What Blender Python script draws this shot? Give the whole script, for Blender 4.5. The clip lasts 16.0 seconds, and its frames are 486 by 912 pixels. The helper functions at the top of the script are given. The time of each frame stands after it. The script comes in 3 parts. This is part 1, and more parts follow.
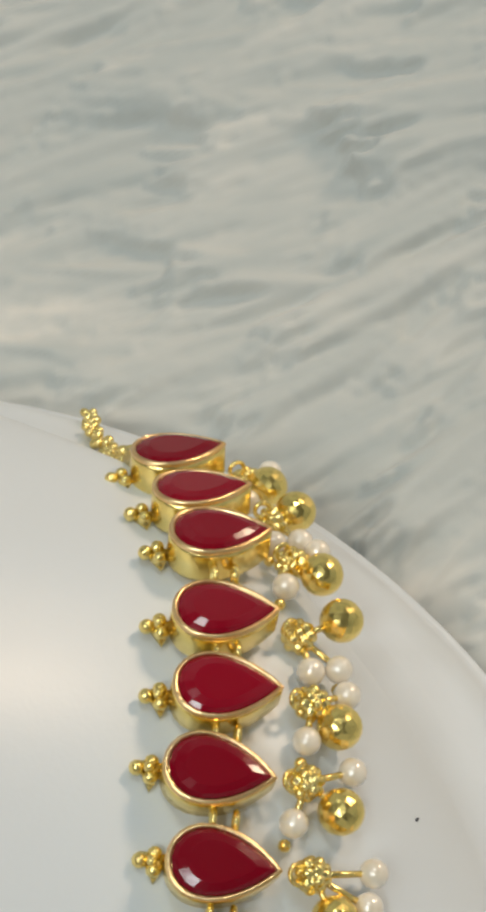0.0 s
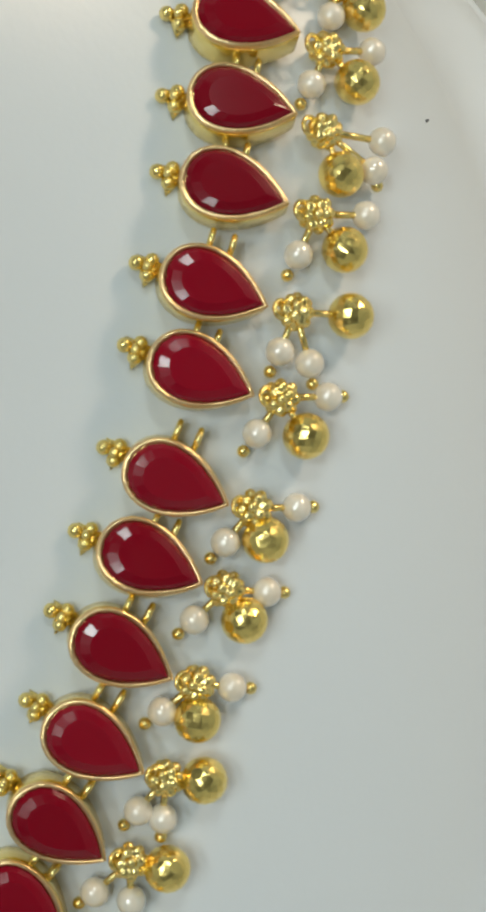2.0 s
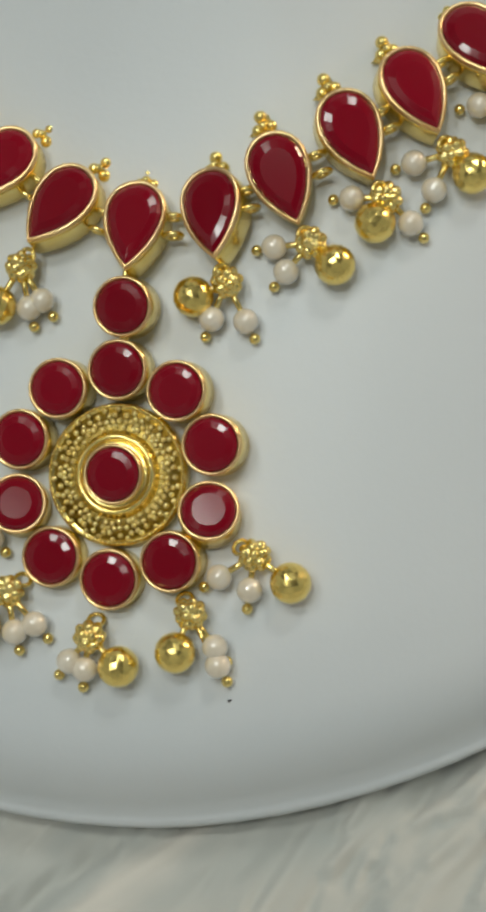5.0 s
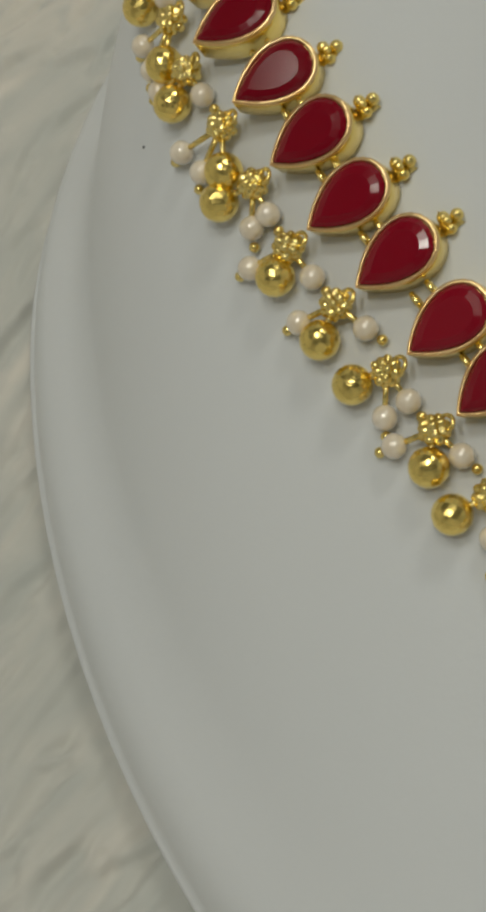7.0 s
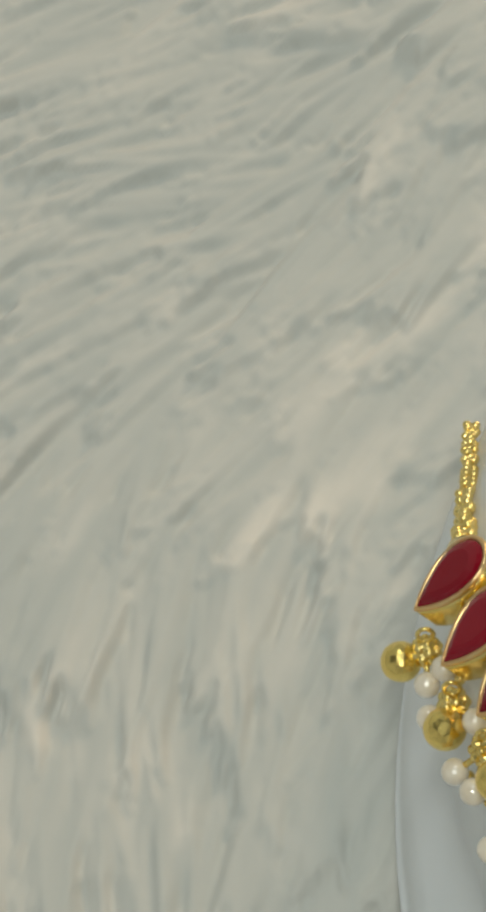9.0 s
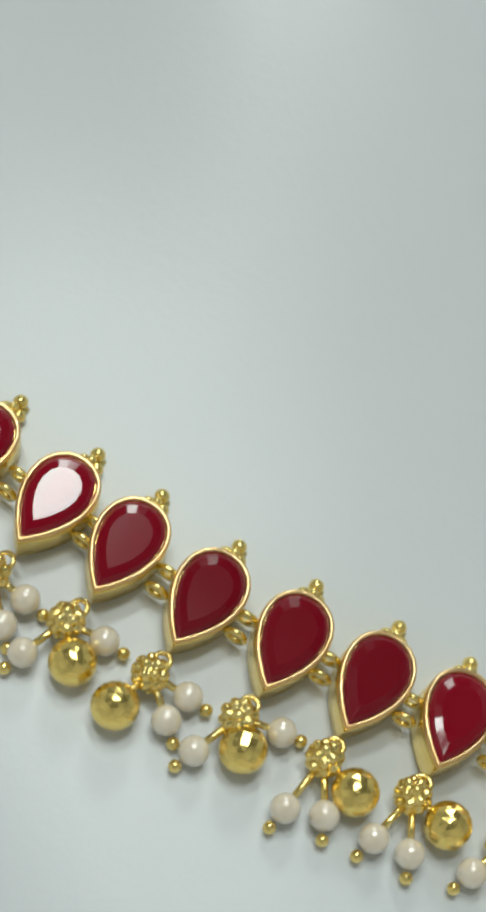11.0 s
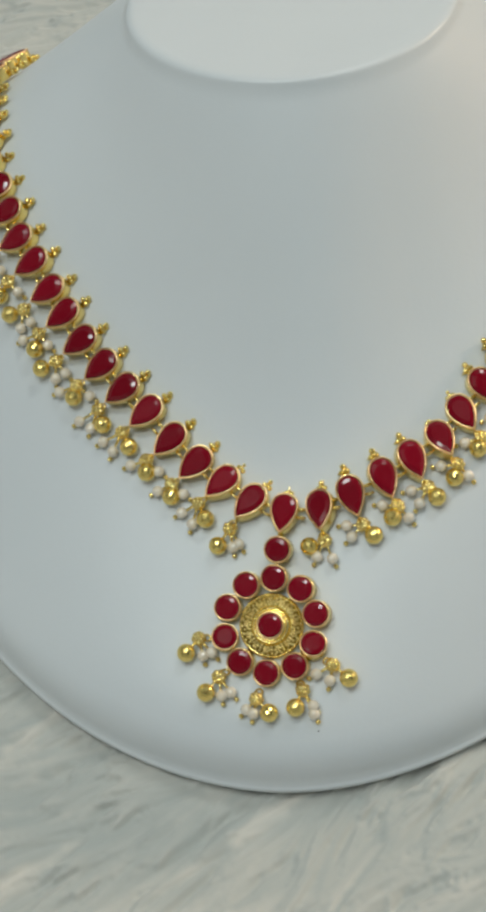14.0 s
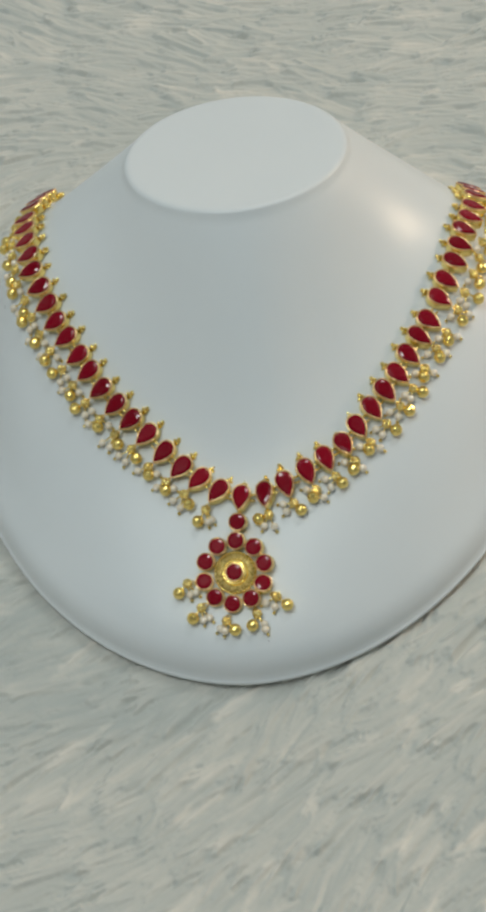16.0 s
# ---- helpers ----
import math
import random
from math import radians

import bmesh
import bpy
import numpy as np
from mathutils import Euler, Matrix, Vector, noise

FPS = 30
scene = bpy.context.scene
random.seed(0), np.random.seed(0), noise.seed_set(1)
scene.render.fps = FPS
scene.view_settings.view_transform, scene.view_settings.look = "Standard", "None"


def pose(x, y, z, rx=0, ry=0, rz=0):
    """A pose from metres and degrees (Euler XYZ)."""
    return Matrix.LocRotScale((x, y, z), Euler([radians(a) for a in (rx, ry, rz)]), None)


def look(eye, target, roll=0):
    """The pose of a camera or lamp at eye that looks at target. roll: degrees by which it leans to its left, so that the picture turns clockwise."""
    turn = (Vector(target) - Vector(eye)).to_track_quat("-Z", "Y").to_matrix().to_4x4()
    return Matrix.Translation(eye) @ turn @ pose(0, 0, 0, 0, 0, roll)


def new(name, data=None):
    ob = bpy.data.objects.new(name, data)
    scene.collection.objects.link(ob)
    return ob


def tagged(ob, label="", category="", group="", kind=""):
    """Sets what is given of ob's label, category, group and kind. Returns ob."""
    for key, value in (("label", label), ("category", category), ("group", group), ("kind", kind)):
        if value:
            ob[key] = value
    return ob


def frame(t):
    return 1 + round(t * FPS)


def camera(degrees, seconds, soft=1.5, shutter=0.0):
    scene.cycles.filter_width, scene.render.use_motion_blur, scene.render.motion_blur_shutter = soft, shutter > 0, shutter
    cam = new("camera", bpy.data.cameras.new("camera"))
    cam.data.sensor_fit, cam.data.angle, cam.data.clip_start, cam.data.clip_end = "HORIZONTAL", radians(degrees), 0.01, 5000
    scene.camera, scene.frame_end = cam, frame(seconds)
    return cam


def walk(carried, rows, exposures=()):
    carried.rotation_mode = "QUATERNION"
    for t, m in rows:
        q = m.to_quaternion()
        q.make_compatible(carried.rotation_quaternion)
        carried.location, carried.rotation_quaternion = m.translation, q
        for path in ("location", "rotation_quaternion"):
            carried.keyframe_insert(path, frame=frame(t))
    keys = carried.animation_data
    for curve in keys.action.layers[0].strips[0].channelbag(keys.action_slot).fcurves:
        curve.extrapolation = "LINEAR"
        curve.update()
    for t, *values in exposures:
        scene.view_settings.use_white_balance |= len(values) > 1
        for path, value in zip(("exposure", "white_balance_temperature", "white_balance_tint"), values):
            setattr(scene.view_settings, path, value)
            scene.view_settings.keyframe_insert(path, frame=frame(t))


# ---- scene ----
cam = camera(15.771, 16.0, soft=4.3)
PATH = [
    (0, 0.09794, 0.12257, 0.18898, 17.627, 9.416, -15.916),
    (0.5, 0.09495, 0.12450, 0.18893, 13.071, 8.153, -14.580),
    (1, 0.09284, 0.11813, 0.18934, 10.458, 6.944, -13.101),
    (1.5, 0.08804, 0.10534, 0.18879, 9.537, 6.405, -11.737),
    (2, 0.08832, 0.08648, 0.18791, 8.149, 8.444, -10.396),
    (2.5, 0.09347, 0.04389, 0.17522, 15.990, 16.191, -7.824),
    (3, 0.08794, 0.00392, 0.16388, 23.401, 21.174, -4.284),
    (3.5, 0.07428, -0.01279, 0.16055, 24.498, 19.893, -2.023),
    (4, 0.04532, -0.02737, 0.16642, 23.323, 13.141, -2.241),
    (4.5, 0.05687, -0.03918, 0.16645, 22.709, 17.133, 3.027),
    (5, 0.03233, -0.04474, 0.17809, 25.213, 7.254, 1.086),
    (7.3, -0.05950, 0.04761, 0.19834, 24.473, 9.463, -3.170),
    (7.5, -0.06225, 0.06727, 0.20122, 24.065, 11.015, -7.115),
    (8, -0.07599, 0.09159, 0.19808, 22.313, 1.631, -17.178),
    (8.5, -0.09430, 0.12054, 0.19781, 21.692, 2.083, -27.134),
    (9, -0.10104, 0.13933, 0.19576, 21.844, 8.932, -34.292),
    (9.2, -0.10163, 0.14425, 0.19806, 21.463, 11.183, -36.252),
    (11.3, -0.11351, -0.00733, 0.14297, 51.555, -11.857, -29.893),
    (11.5, -0.10490, -0.01164, 0.15155, 47.322, -12.736, -27.549),
    (12, -0.04067, -0.03365, 0.16824, 33.010, -4.318, -6.851),
    (12.5, -0.00506, -0.02611, 0.18280, 25.361, -0.783, -0.744),
    (13, -0.00246, -0.02926, 0.18415, 25.771, -0.271, 1.163),
    (13.5, 0.01415, -0.08583, 0.27733, 30.356, 3.461, 2.371),
    (14, 0.04081, -0.13636, 0.36843, 31.035, 6.361, 3.444),
    (14.5, 0.05559, -0.17871, 0.42759, 32.486, 6.989, 3.452),
    (15, 0.07187, -0.18796, 0.44065, 32.242, 7.883, 3.150),
    (15.5, 0.07805, -0.23239, 0.48564, 33.308, 8.072, 2.579),
    (16, 0.07659, -0.25213, 0.51975, 33.086, 7.651, 1.760),
]
LOOK = [
    (0.0, -0.1, 6450, 12), (1.5, -0.1, 6450, 12), (2.0, -0.12, 6300, 7), (2.5, -0.12, 6300, 5), (3.0, -0.17, 6400, 6), (3.5, -0.14, 6450, 6), (4.5, -0.2, 6600, 8), (5.0, -0.19, 6800, 11),
    (7.5, -0.4, 7450, 14), (8.0, -0.45, 7250, 13), (8.5, -0.52, 7350, 12), (9.0, -0.17, 6850, 10), (11.5, 0.12, 6600, 9), (12.0, -0.1, 6650, 9), (12.5, -0.07, 6700, 9), (13.0, -0.1, 6650, 9), (14.5, -0.15, 6450, 10), (16.0, -0.17, 6450, 10),
]
walk(cam, [(t, pose(x, y, z, a, b, c)) for t, x, y, z, a, b, c in PATH], LOOK)

# ---- light ----
world = bpy.data.worlds.new("room_air")
scene.world = world
world.use_nodes = True
world.node_tree.nodes["Background"].inputs[0].default_value = (0.75, 0.82, 0.9, 1)
world.node_tree.nodes["Background"].inputs[1].default_value = 0.1


def lamp(name, eye, target, sx, sy, watts, colour):
    data = bpy.data.lights.new(name, "AREA")
    data.shape, data.size, data.size_y = "RECTANGLE", sx, sy
    data.energy, data.color = watts, colour
    ob = new(name, data)
    ob.matrix_basis = look(eye, target)
    return ob


for dx, dy in ((-0.3, -0.3), (0.3, -0.3), (-0.3, 0.3), (0.3, 0.3)):
    lamp("ceiling_spot", (-0.35 + dx, -0.1 + dy, 2.33), (0, 0.1, 0), 0.27, 0.27, 6.0, (0.885, 0.97, 0.95))
# unseen fill lamp, added to brighten the fur and shoulders at the back
lamp("back_fill", (0.7, 1.2, 2.33), (0, 0.1, 0), 0.5, 0.5, 13, (0.9, 0.99, 0.97))
lamp("warm_lamp", (1.25, 0.85, 0.52), (0, 0.15, 0), 0.25, 0.25, 8.0, (1.0, 0.76, 0.52))

# ---- materials ----


def material(name, colour, rough=0.5, metal=0.0):
    m = bpy.data.materials.new(name)
    m.use_nodes = True
    b = m.node_tree.nodes["Principled BSDF"]
    b.inputs["Base Color"].default_value = (*colour, 1)
    b.inputs["Roughness"].default_value = rough
    b.inputs["Metallic"].default_value = metal
    return m, m.node_tree, b


def add(tree, kind, **values):
    n = tree.nodes.new(kind)
    for k, v in values.items():
        n.inputs[k.replace("_", " ")].default_value = v
    return n


def mottled(m, tree, b, dark, light, scale, detail=4.0, bump=0.0, bump_scale=None, distance=0.001):
    """Colour that drifts between two tones, and a fine relief."""
    co = tree.nodes.new("ShaderNodeTexCoord")
    n = add(tree, "ShaderNodeTexNoise", Scale=scale, Detail=detail)
    tree.links.new(co.outputs["Object"], n.inputs["Vector"])
    r = tree.nodes.new("ShaderNodeValToRGB")
    r.color_ramp.elements[0].position, r.color_ramp.elements[1].position = 0.3, 0.7
    r.color_ramp.elements[0].color, r.color_ramp.elements[1].color = (*dark, 1), (*light, 1)
    tree.links.new(n.outputs["Fac"], r.inputs["Fac"])
    tree.links.new(r.outputs["Color"], b.inputs["Base Color"])
    if bump:
        n2 = add(tree, "ShaderNodeTexNoise", Scale=bump_scale or scale * 6, Detail=3.0)
        tree.links.new(co.outputs["Object"], n2.inputs["Vector"])
        bp = add(tree, "ShaderNodeBump", Strength=bump, Distance=distance)
        tree.links.new(n2.outputs["Fac"], bp.inputs["Height"])
        tree.links.new(bp.outputs["Normal"], b.inputs["Normal"])
    return m


GOLD = mottled(*material("polished_gold", (0.96, 0.74, 0.27), 0.22, 1.0), (0.92, 0.68, 0.2), (0.98, 0.8, 0.34), 420, bump=0.25, bump_scale=1500, distance=0.0002)
GOLD_DARK = mottled(*material("darker_gold", (0.5, 0.36, 0.1), 0.42, 1.0), (0.4, 0.28, 0.07), (0.55, 0.4, 0.12), 500, bump=0.3, bump_scale=1500, distance=0.0002)
BUST_WHITE = mottled(*material("white_satin_paint", (0.8, 0.8, 0.8), 0.36), (0.7, 0.73, 0.755), (0.74, 0.765, 0.785), 14, bump=0.06, bump_scale=900, distance=0.0004)
GOLD_ROSE = mottled(*material("pale_rose_gold_rim", (0.92, 0.6, 0.28), 0.28, 1.0), (0.88, 0.54, 0.22), (0.96, 0.7, 0.38), 300, bump=0.3, bump_scale=1600, distance=0.0002)
GOLD_GRAIN = mottled(*material("bright_gold_grains", (0.98, 0.82, 0.38), 0.28, 1.0), (0.95, 0.76, 0.32), (0.99, 0.86, 0.45), 700)
RUBY_M, _t, _b = material("ruby_red_glass_stone", (0.24, 0.002, 0.013), 0.12)
_b.inputs["Coat Weight"].default_value = 0.12
_b.inputs["Specular IOR Level"].default_value = 0.38
_b.inputs["Coat Roughness"].default_value = 0.04
_i = _t.nodes.new("ShaderNodeObjectInfo")
_r = _t.nodes.new("ShaderNodeValToRGB")
_r.color_ramp.elements[0].color, _r.color_ramp.elements[1].color = (0.19, 0.0012, 0.009, 1), (0.26, 0.0025, 0.014, 1)
_t.links.new(_i.outputs["Random"], _r.inputs["Fac"])
_t.links.new(_r.outputs["Color"], _b.inputs["Base Color"])
GOLD_CUT, _t, _b = material("diamond_cut_gold", (0.97, 0.74, 0.24), 0.2, 1.0)
_c = _t.nodes.new("ShaderNodeTexCoord")
_v = add(_t, "ShaderNodeTexVoronoi", Scale=620.0)
_t.links.new(_c.outputs["Object"], _v.inputs["Vector"])
_bp = add(_t, "ShaderNodeBump", Strength=0.22, Distance=0.0004)
_t.links.new(_v.outputs["Distance"], _bp.inputs["Height"])
_t.links.new(_bp.outputs["Normal"], _b.inputs["Normal"])
PEARL, _t, _b = material("cream_pearl", (0.8, 0.69, 0.52), 0.2)
_b.inputs["Coat Weight"].default_value = 1.0
_b.inputs["Coat IOR"].default_value = 1.7
_b.inputs["Coat Roughness"].default_value = 0.12
_b.inputs["IOR"].default_value = 1.8
_b.inputs["Sheen Weight"].default_value = 0.3
mottled(PEARL, _t, _b, (0.8, 0.67, 0.5), (0.92, 0.83, 0.7), 420)
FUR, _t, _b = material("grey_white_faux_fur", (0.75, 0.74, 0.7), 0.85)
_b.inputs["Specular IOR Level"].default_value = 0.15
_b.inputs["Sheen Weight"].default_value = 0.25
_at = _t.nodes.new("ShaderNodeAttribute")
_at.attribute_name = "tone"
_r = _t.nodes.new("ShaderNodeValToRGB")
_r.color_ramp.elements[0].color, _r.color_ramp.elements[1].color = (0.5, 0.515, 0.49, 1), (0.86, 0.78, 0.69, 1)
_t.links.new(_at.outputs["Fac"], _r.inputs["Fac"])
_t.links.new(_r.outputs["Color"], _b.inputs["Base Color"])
BACKING = mottled(*material("woven_fur_backing", (0.7, 0.69, 0.66), 0.9), (0.66, 0.65, 0.63), (0.73, 0.71, 0.68), 60, bump=0.4, bump_scale=400)
CEILING = mottled(*material("matt_ceiling_paint", (0.33, 0.34, 0.34), 0.85), (0.31, 0.32, 0.32), (0.35, 0.36, 0.36), 3, bump=0.1, bump_scale=120)
WALL = mottled(*material("matt_wall_paint", (0.78, 0.8, 0.8), 0.8), (0.82, 0.84, 0.84), (0.86, 0.88, 0.88), 3, bump=0.1, bump_scale=120)
FLOOR = mottled(*material("grey_floor", (0.5, 0.49, 0.48), 0.6), (0.4, 0.4, 0.39), (0.46, 0.46, 0.45), 5, bump=0.1, bump_scale=90)
SPECK = material("dark_dust_speck", (0.08, 0.08, 0.09), 0.8)[0]


# ---- mesh helpers ----
def mesh_object(name, verts, faces, mat, smooth=True):
    me = bpy.data.meshes.new(name)
    me.from_pydata([tuple(v) for v in verts], [], faces)
    me.materials.append(mat)
    if smooth:
        me.polygons.foreach_set("use_smooth", [True] * len(me.polygons))
    me.update()
    return me


def child(name, me, parent, m=None, label=""):
    ob = new(name, me)
    ob.parent = parent
    if m is not None:
        ob.matrix_basis = m
    return tagged(ob, label) if label else ob


def bm_mesh(name, bm, mat, smooth=True):
    me = bpy.data.meshes.new(name)
    bm.normal_update()
    for fa in bm.faces:
        fa.smooth = smooth
    bm.to_mesh(me)
    bm.free()
    me.materials.append(mat)
    return me


MM = 0.001


def balls(items, seg=12, rings=8):
    """A bmesh of balls: rows of x, y, z, radius in millimetres."""
    bm = bmesh.new()
    for x, y, z, r in items:
        bmesh.ops.create_uvsphere(bm, u_segments=seg, v_segments=rings, radius=r * MM, matrix=Matrix.Translation((x * MM, y * MM, z * MM)))
    return bm


def add_ring(bm, m, major, minor, seg=14, sub=6):
    """A torus in millimetres, laid by m."""
    rows = []
    for i in range(seg):
        a = 2 * math.pi * i / seg
        row = []
        for j in range(sub):
            b = 2 * math.pi * j / sub
            r = major + minor * math.cos(b)
            row.append(bm.verts.new(m @ Vector((r * math.cos(a) * MM, r * math.sin(a) * MM, minor * math.sin(b) * MM))))
        rows.append(row)
    for i in range(seg):
        for j in range(sub):
            bm.faces.new((rows[i][j], rows[(i + 1) % seg][j], rows[(i + 1) % seg][(j + 1) % sub], rows[i][(j + 1) % sub]))


def stack(loops, cap_top=True, cap_bottom=True):
    """A bmesh that joins closed loops of equal length, bottom first."""
    bm = bmesh.new()
    rows = [[bm.verts.new(Vector(p) * MM) for p in loop] for loop in loops]
    n = len(rows[0])
    for a, b in zip(rows, rows[1:]):
        for i in range(n):
            bm.faces.new((a[i], a[(i + 1) % n], b[(i + 1) % n], b[i]))
    if cap_bottom:
        bm.faces.new(rows[0][::-1])
    if cap_top:
        bm.faces.new(rows[-1])
    return bm


# ---- the necklace's line on the bust ----
# every second link's face, in millimetres, from one end to the other
LINE = [
    (-76.7, 184.5, 37.0),
    (-79.1, 171.7, 45.1),
    (-78.9, 156.5, 50.3),
    (-75.3, 141.8, 53.2),
    (-70.0, 127.1, 53.0),
    (-63.8, 113.6, 50.2),
    (-55.2, 100.4, 47.6),
    (-46.8, 88.1, 44.5),
    (-36.4, 76.8, 41.5),
    (-25.1, 65.7, 37.7),
    (-13.1, 56.6, 34.5),
    (1.0, 49.6, 33.1),
    (16.1, 52.6, 35.2),
    (29.6, 60.5, 37.4),
    (40.3, 71.4, 39.1),
    (49.9, 83.2, 41.9),
    (58.0, 96.6, 43.1),
    (65.2, 109.7, 44.3),
    (71.6, 125.1, 46.1),
    (76.8, 140.6, 45.9),
    (80.8, 155.2, 43.1),
    (83.3, 170.6, 36.7),
    (80.7, 182.7, 28.0),
]
# the way in which the stones' points hang, by link
HANG = [
    (-22, -0.92, -0.06, -0.39),
    (-16, -0.88, -0.26, -0.40),
    (-10, -0.82, -0.43, -0.38),
    (-6, -0.76, -0.54, -0.36),
    (-2, -0.70, -0.64, -0.32),
    (-1, -0.63, -0.70, -0.33),
    (0, -0.14, -0.96, -0.26),
    (2, 0.30, -0.89, -0.34),
    (6, 0.56, -0.78, -0.28),
    (10, 0.74, -0.62, -0.24),
    (16, 0.89, -0.37, -0.26),
    (22, 0.92, -0.10, -0.37),
]
HALF = 22
# links that sit off the smooth line: along it and towards the head, in millimetres
NUDGE = {-21: (0.3, -0.3), -19: (0.9, -0.6), -17: (-0.3, 0.0), -15: (-0.7, -0.8), -13: (-0.0, 0.2), -11: (-0.4, 0.3), -9: (-0.4, 0.1), -7: (0.2, 0.1), -5: (-0.4, 0.5), -3: (0.3, -0.2), -1: (-0.3, -0.4), 1: (0.3, -0.2), 3: (0.3, 0.3), 5: (0.3, -0.4), 7: (0.2, 0.1), 9: (-0.2, -0.3), 11: (0.6, 0.3), 13: (1.1, 0.0), 15: (0.5, -0.3), 17: (0.1, 0.6), 19: (-0.9, 0.2), 21: (-0.4, 0.0)}


def line_at(i):
    """Place of a link's face, in metres; i counts from the middle link."""
    u = (i + HALF) / 2
    k = max(0, min(len(LINE) - 2, math.floor(u)))
    t = u - k
    p1, p2 = Vector(LINE[k]), Vector(LINE[k + 1])
    p0 = Vector(LINE[k - 1]) if k > 0 else p1 * 2 - p2
    p3 = Vector(LINE[k + 2]) if k + 2 < len(LINE) else p2 * 2 - p1
    if t < 0 or t > 1:
        return (p1 + (p2 - p1) * t) * MM
    return 0.5 * (2 * p1 + (p2 - p0) * t + (2 * p0 - 5 * p1 + 4 * p2 - p3) * t * t + (3 * p1 - p0 - 3 * p2 + p3) * t**3) * MM


def hang_at(i):
    i = max(-HALF, min(HALF, i))
    for (a, *p), (b, *q) in zip(HANG, HANG[1:]):
        if i <= b:
            t = (i - a) / (b - a)
            return (Vector(p) * (1 - t) + Vector(q) * t).normalized()


def link_pose(i):
    """x along the necklace, y towards the stone's head, z out of the bust."""
    along = (line_at(i + 1) - line_at(i - 1)).normalized()
    down = hang_at(i)
    out = along.cross(-down).normalized()
    head = -down
    side = head.cross(out).normalized()
    m = Matrix((side, head, out)).transposed().to_4x4()
    m.translation = line_at(i)
    return m


# ---- setting ----
def plate(name, x0, x1, y0, y1, z0, z1, mat):
    v = [(x, y, z) for x in (x0, x1) for y in (y0, y1) for z in (z0, z1)]
    fcs = [(0, 1, 3, 2), (4, 6, 7, 5), (0, 4, 5, 1), (2, 3, 7, 6), (0, 2, 6, 4), (1, 5, 7, 3)]
    return tagged(new(name, mesh_object(name, v, fcs, mat, False)), kind="structure")


ROOM = 2.2
tagged(plate("floor", -ROOM, ROOM, -ROOM, ROOM, -0.12, -0.02, FLOOR), "plain grey floor under the fur throw", "floor")
tagged(plate("ceiling", -ROOM, ROOM, -ROOM, ROOM, 2.4, 2.5, CEILING), "plain matt grey ceiling", "ceiling")
for name, x0, x1, y0, y1 in (("wall_north", -ROOM, ROOM, ROOM, ROOM + 0.1), ("wall_south", -ROOM, ROOM, -ROOM - 0.1, -ROOM), ("wall_east", ROOM, ROOM + 0.1, -ROOM, ROOM), ("wall_west", -ROOM - 0.1, -ROOM, -ROOM, ROOM)):
    tagged(plate(name, x0, x1, y0, y1, -0.02, 2.4, WALL), "plain matt painted wall", "wall")

# ---- display bust ----
BASE_Y, BASE_A, BASE_F, BASE_B = 128.0, 108.5, 131.0, 92.0
NECK = Vector((0.8, 166.5, 72.5))
NECK_R = 39.3


def base_point(a, inset=0.0, z=0.0):
    """Foot outline at the angle a from the front, in millimetres."""
    s, c = math.sin(a), math.cos(a)
    e = 2 / 1.9 if c > 0 else 1.0
    b = BASE_F if c > 0 else BASE_B
    x = math.copysign(abs(s) ** e, s) * (BASE_A - inset)
    y = BASE_Y - math.copysign(abs(c) ** e, c) * (b - inset)
    return Vector((x, y, z))


def steep(a):
    """How far the wall stands upright behind the shoulders, 0 to 1."""
    w = min(1.0, max(0.0, math.degrees(abs(a)) - 105.0) / 32.0)
    return w * w * (3 - 2 * w) * (0.65 if a < 0 else 0.25)


def neck_point(a, r=NECK_R, lift=0.0):
    t = radians(-17.0)
    x, y = r * math.sin(a), -r * math.cos(a)
    return NECK + Vector((x, y * math.cos(t) - lift * math.sin(t), y * math.sin(t) + lift * math.cos(t)))


def chest_point(a):
    """The bust's surface under the necklace at the angle a."""
    d = math.degrees(a)
    i = max(-HALF, min(HALF, d / 126.0 * HALF))
    out = Vector((0, 0, 0))
    mid = Vector((0, 0, 0))
    for k in range(-3, 4):
        j = max(-HALF, min(HALF, i + k * 0.8))
        m = link_pose(j)
        out += m.to_3x3().col[2]
        mid += m.translation / 7
    p = (line_at(i) * 0.4 + mid * 0.6 - out.normalized() * 3.7 * MM) / MM
    over = max(0.0, abs(d) - 112.0) / 40.0
    if over > 0:
        lean = 0.16 if a < 0 else 0.27
        q = base_point(a, 0.0, 0.0) * (1 - lean) + neck_point(a) * lean
        q.z = 21.0 if a < 0 else 25.0
        w = min(1.0, over)
        w = w * w * (3 - 2 * w)
        p = p * (1 - w) + q * w
    return p


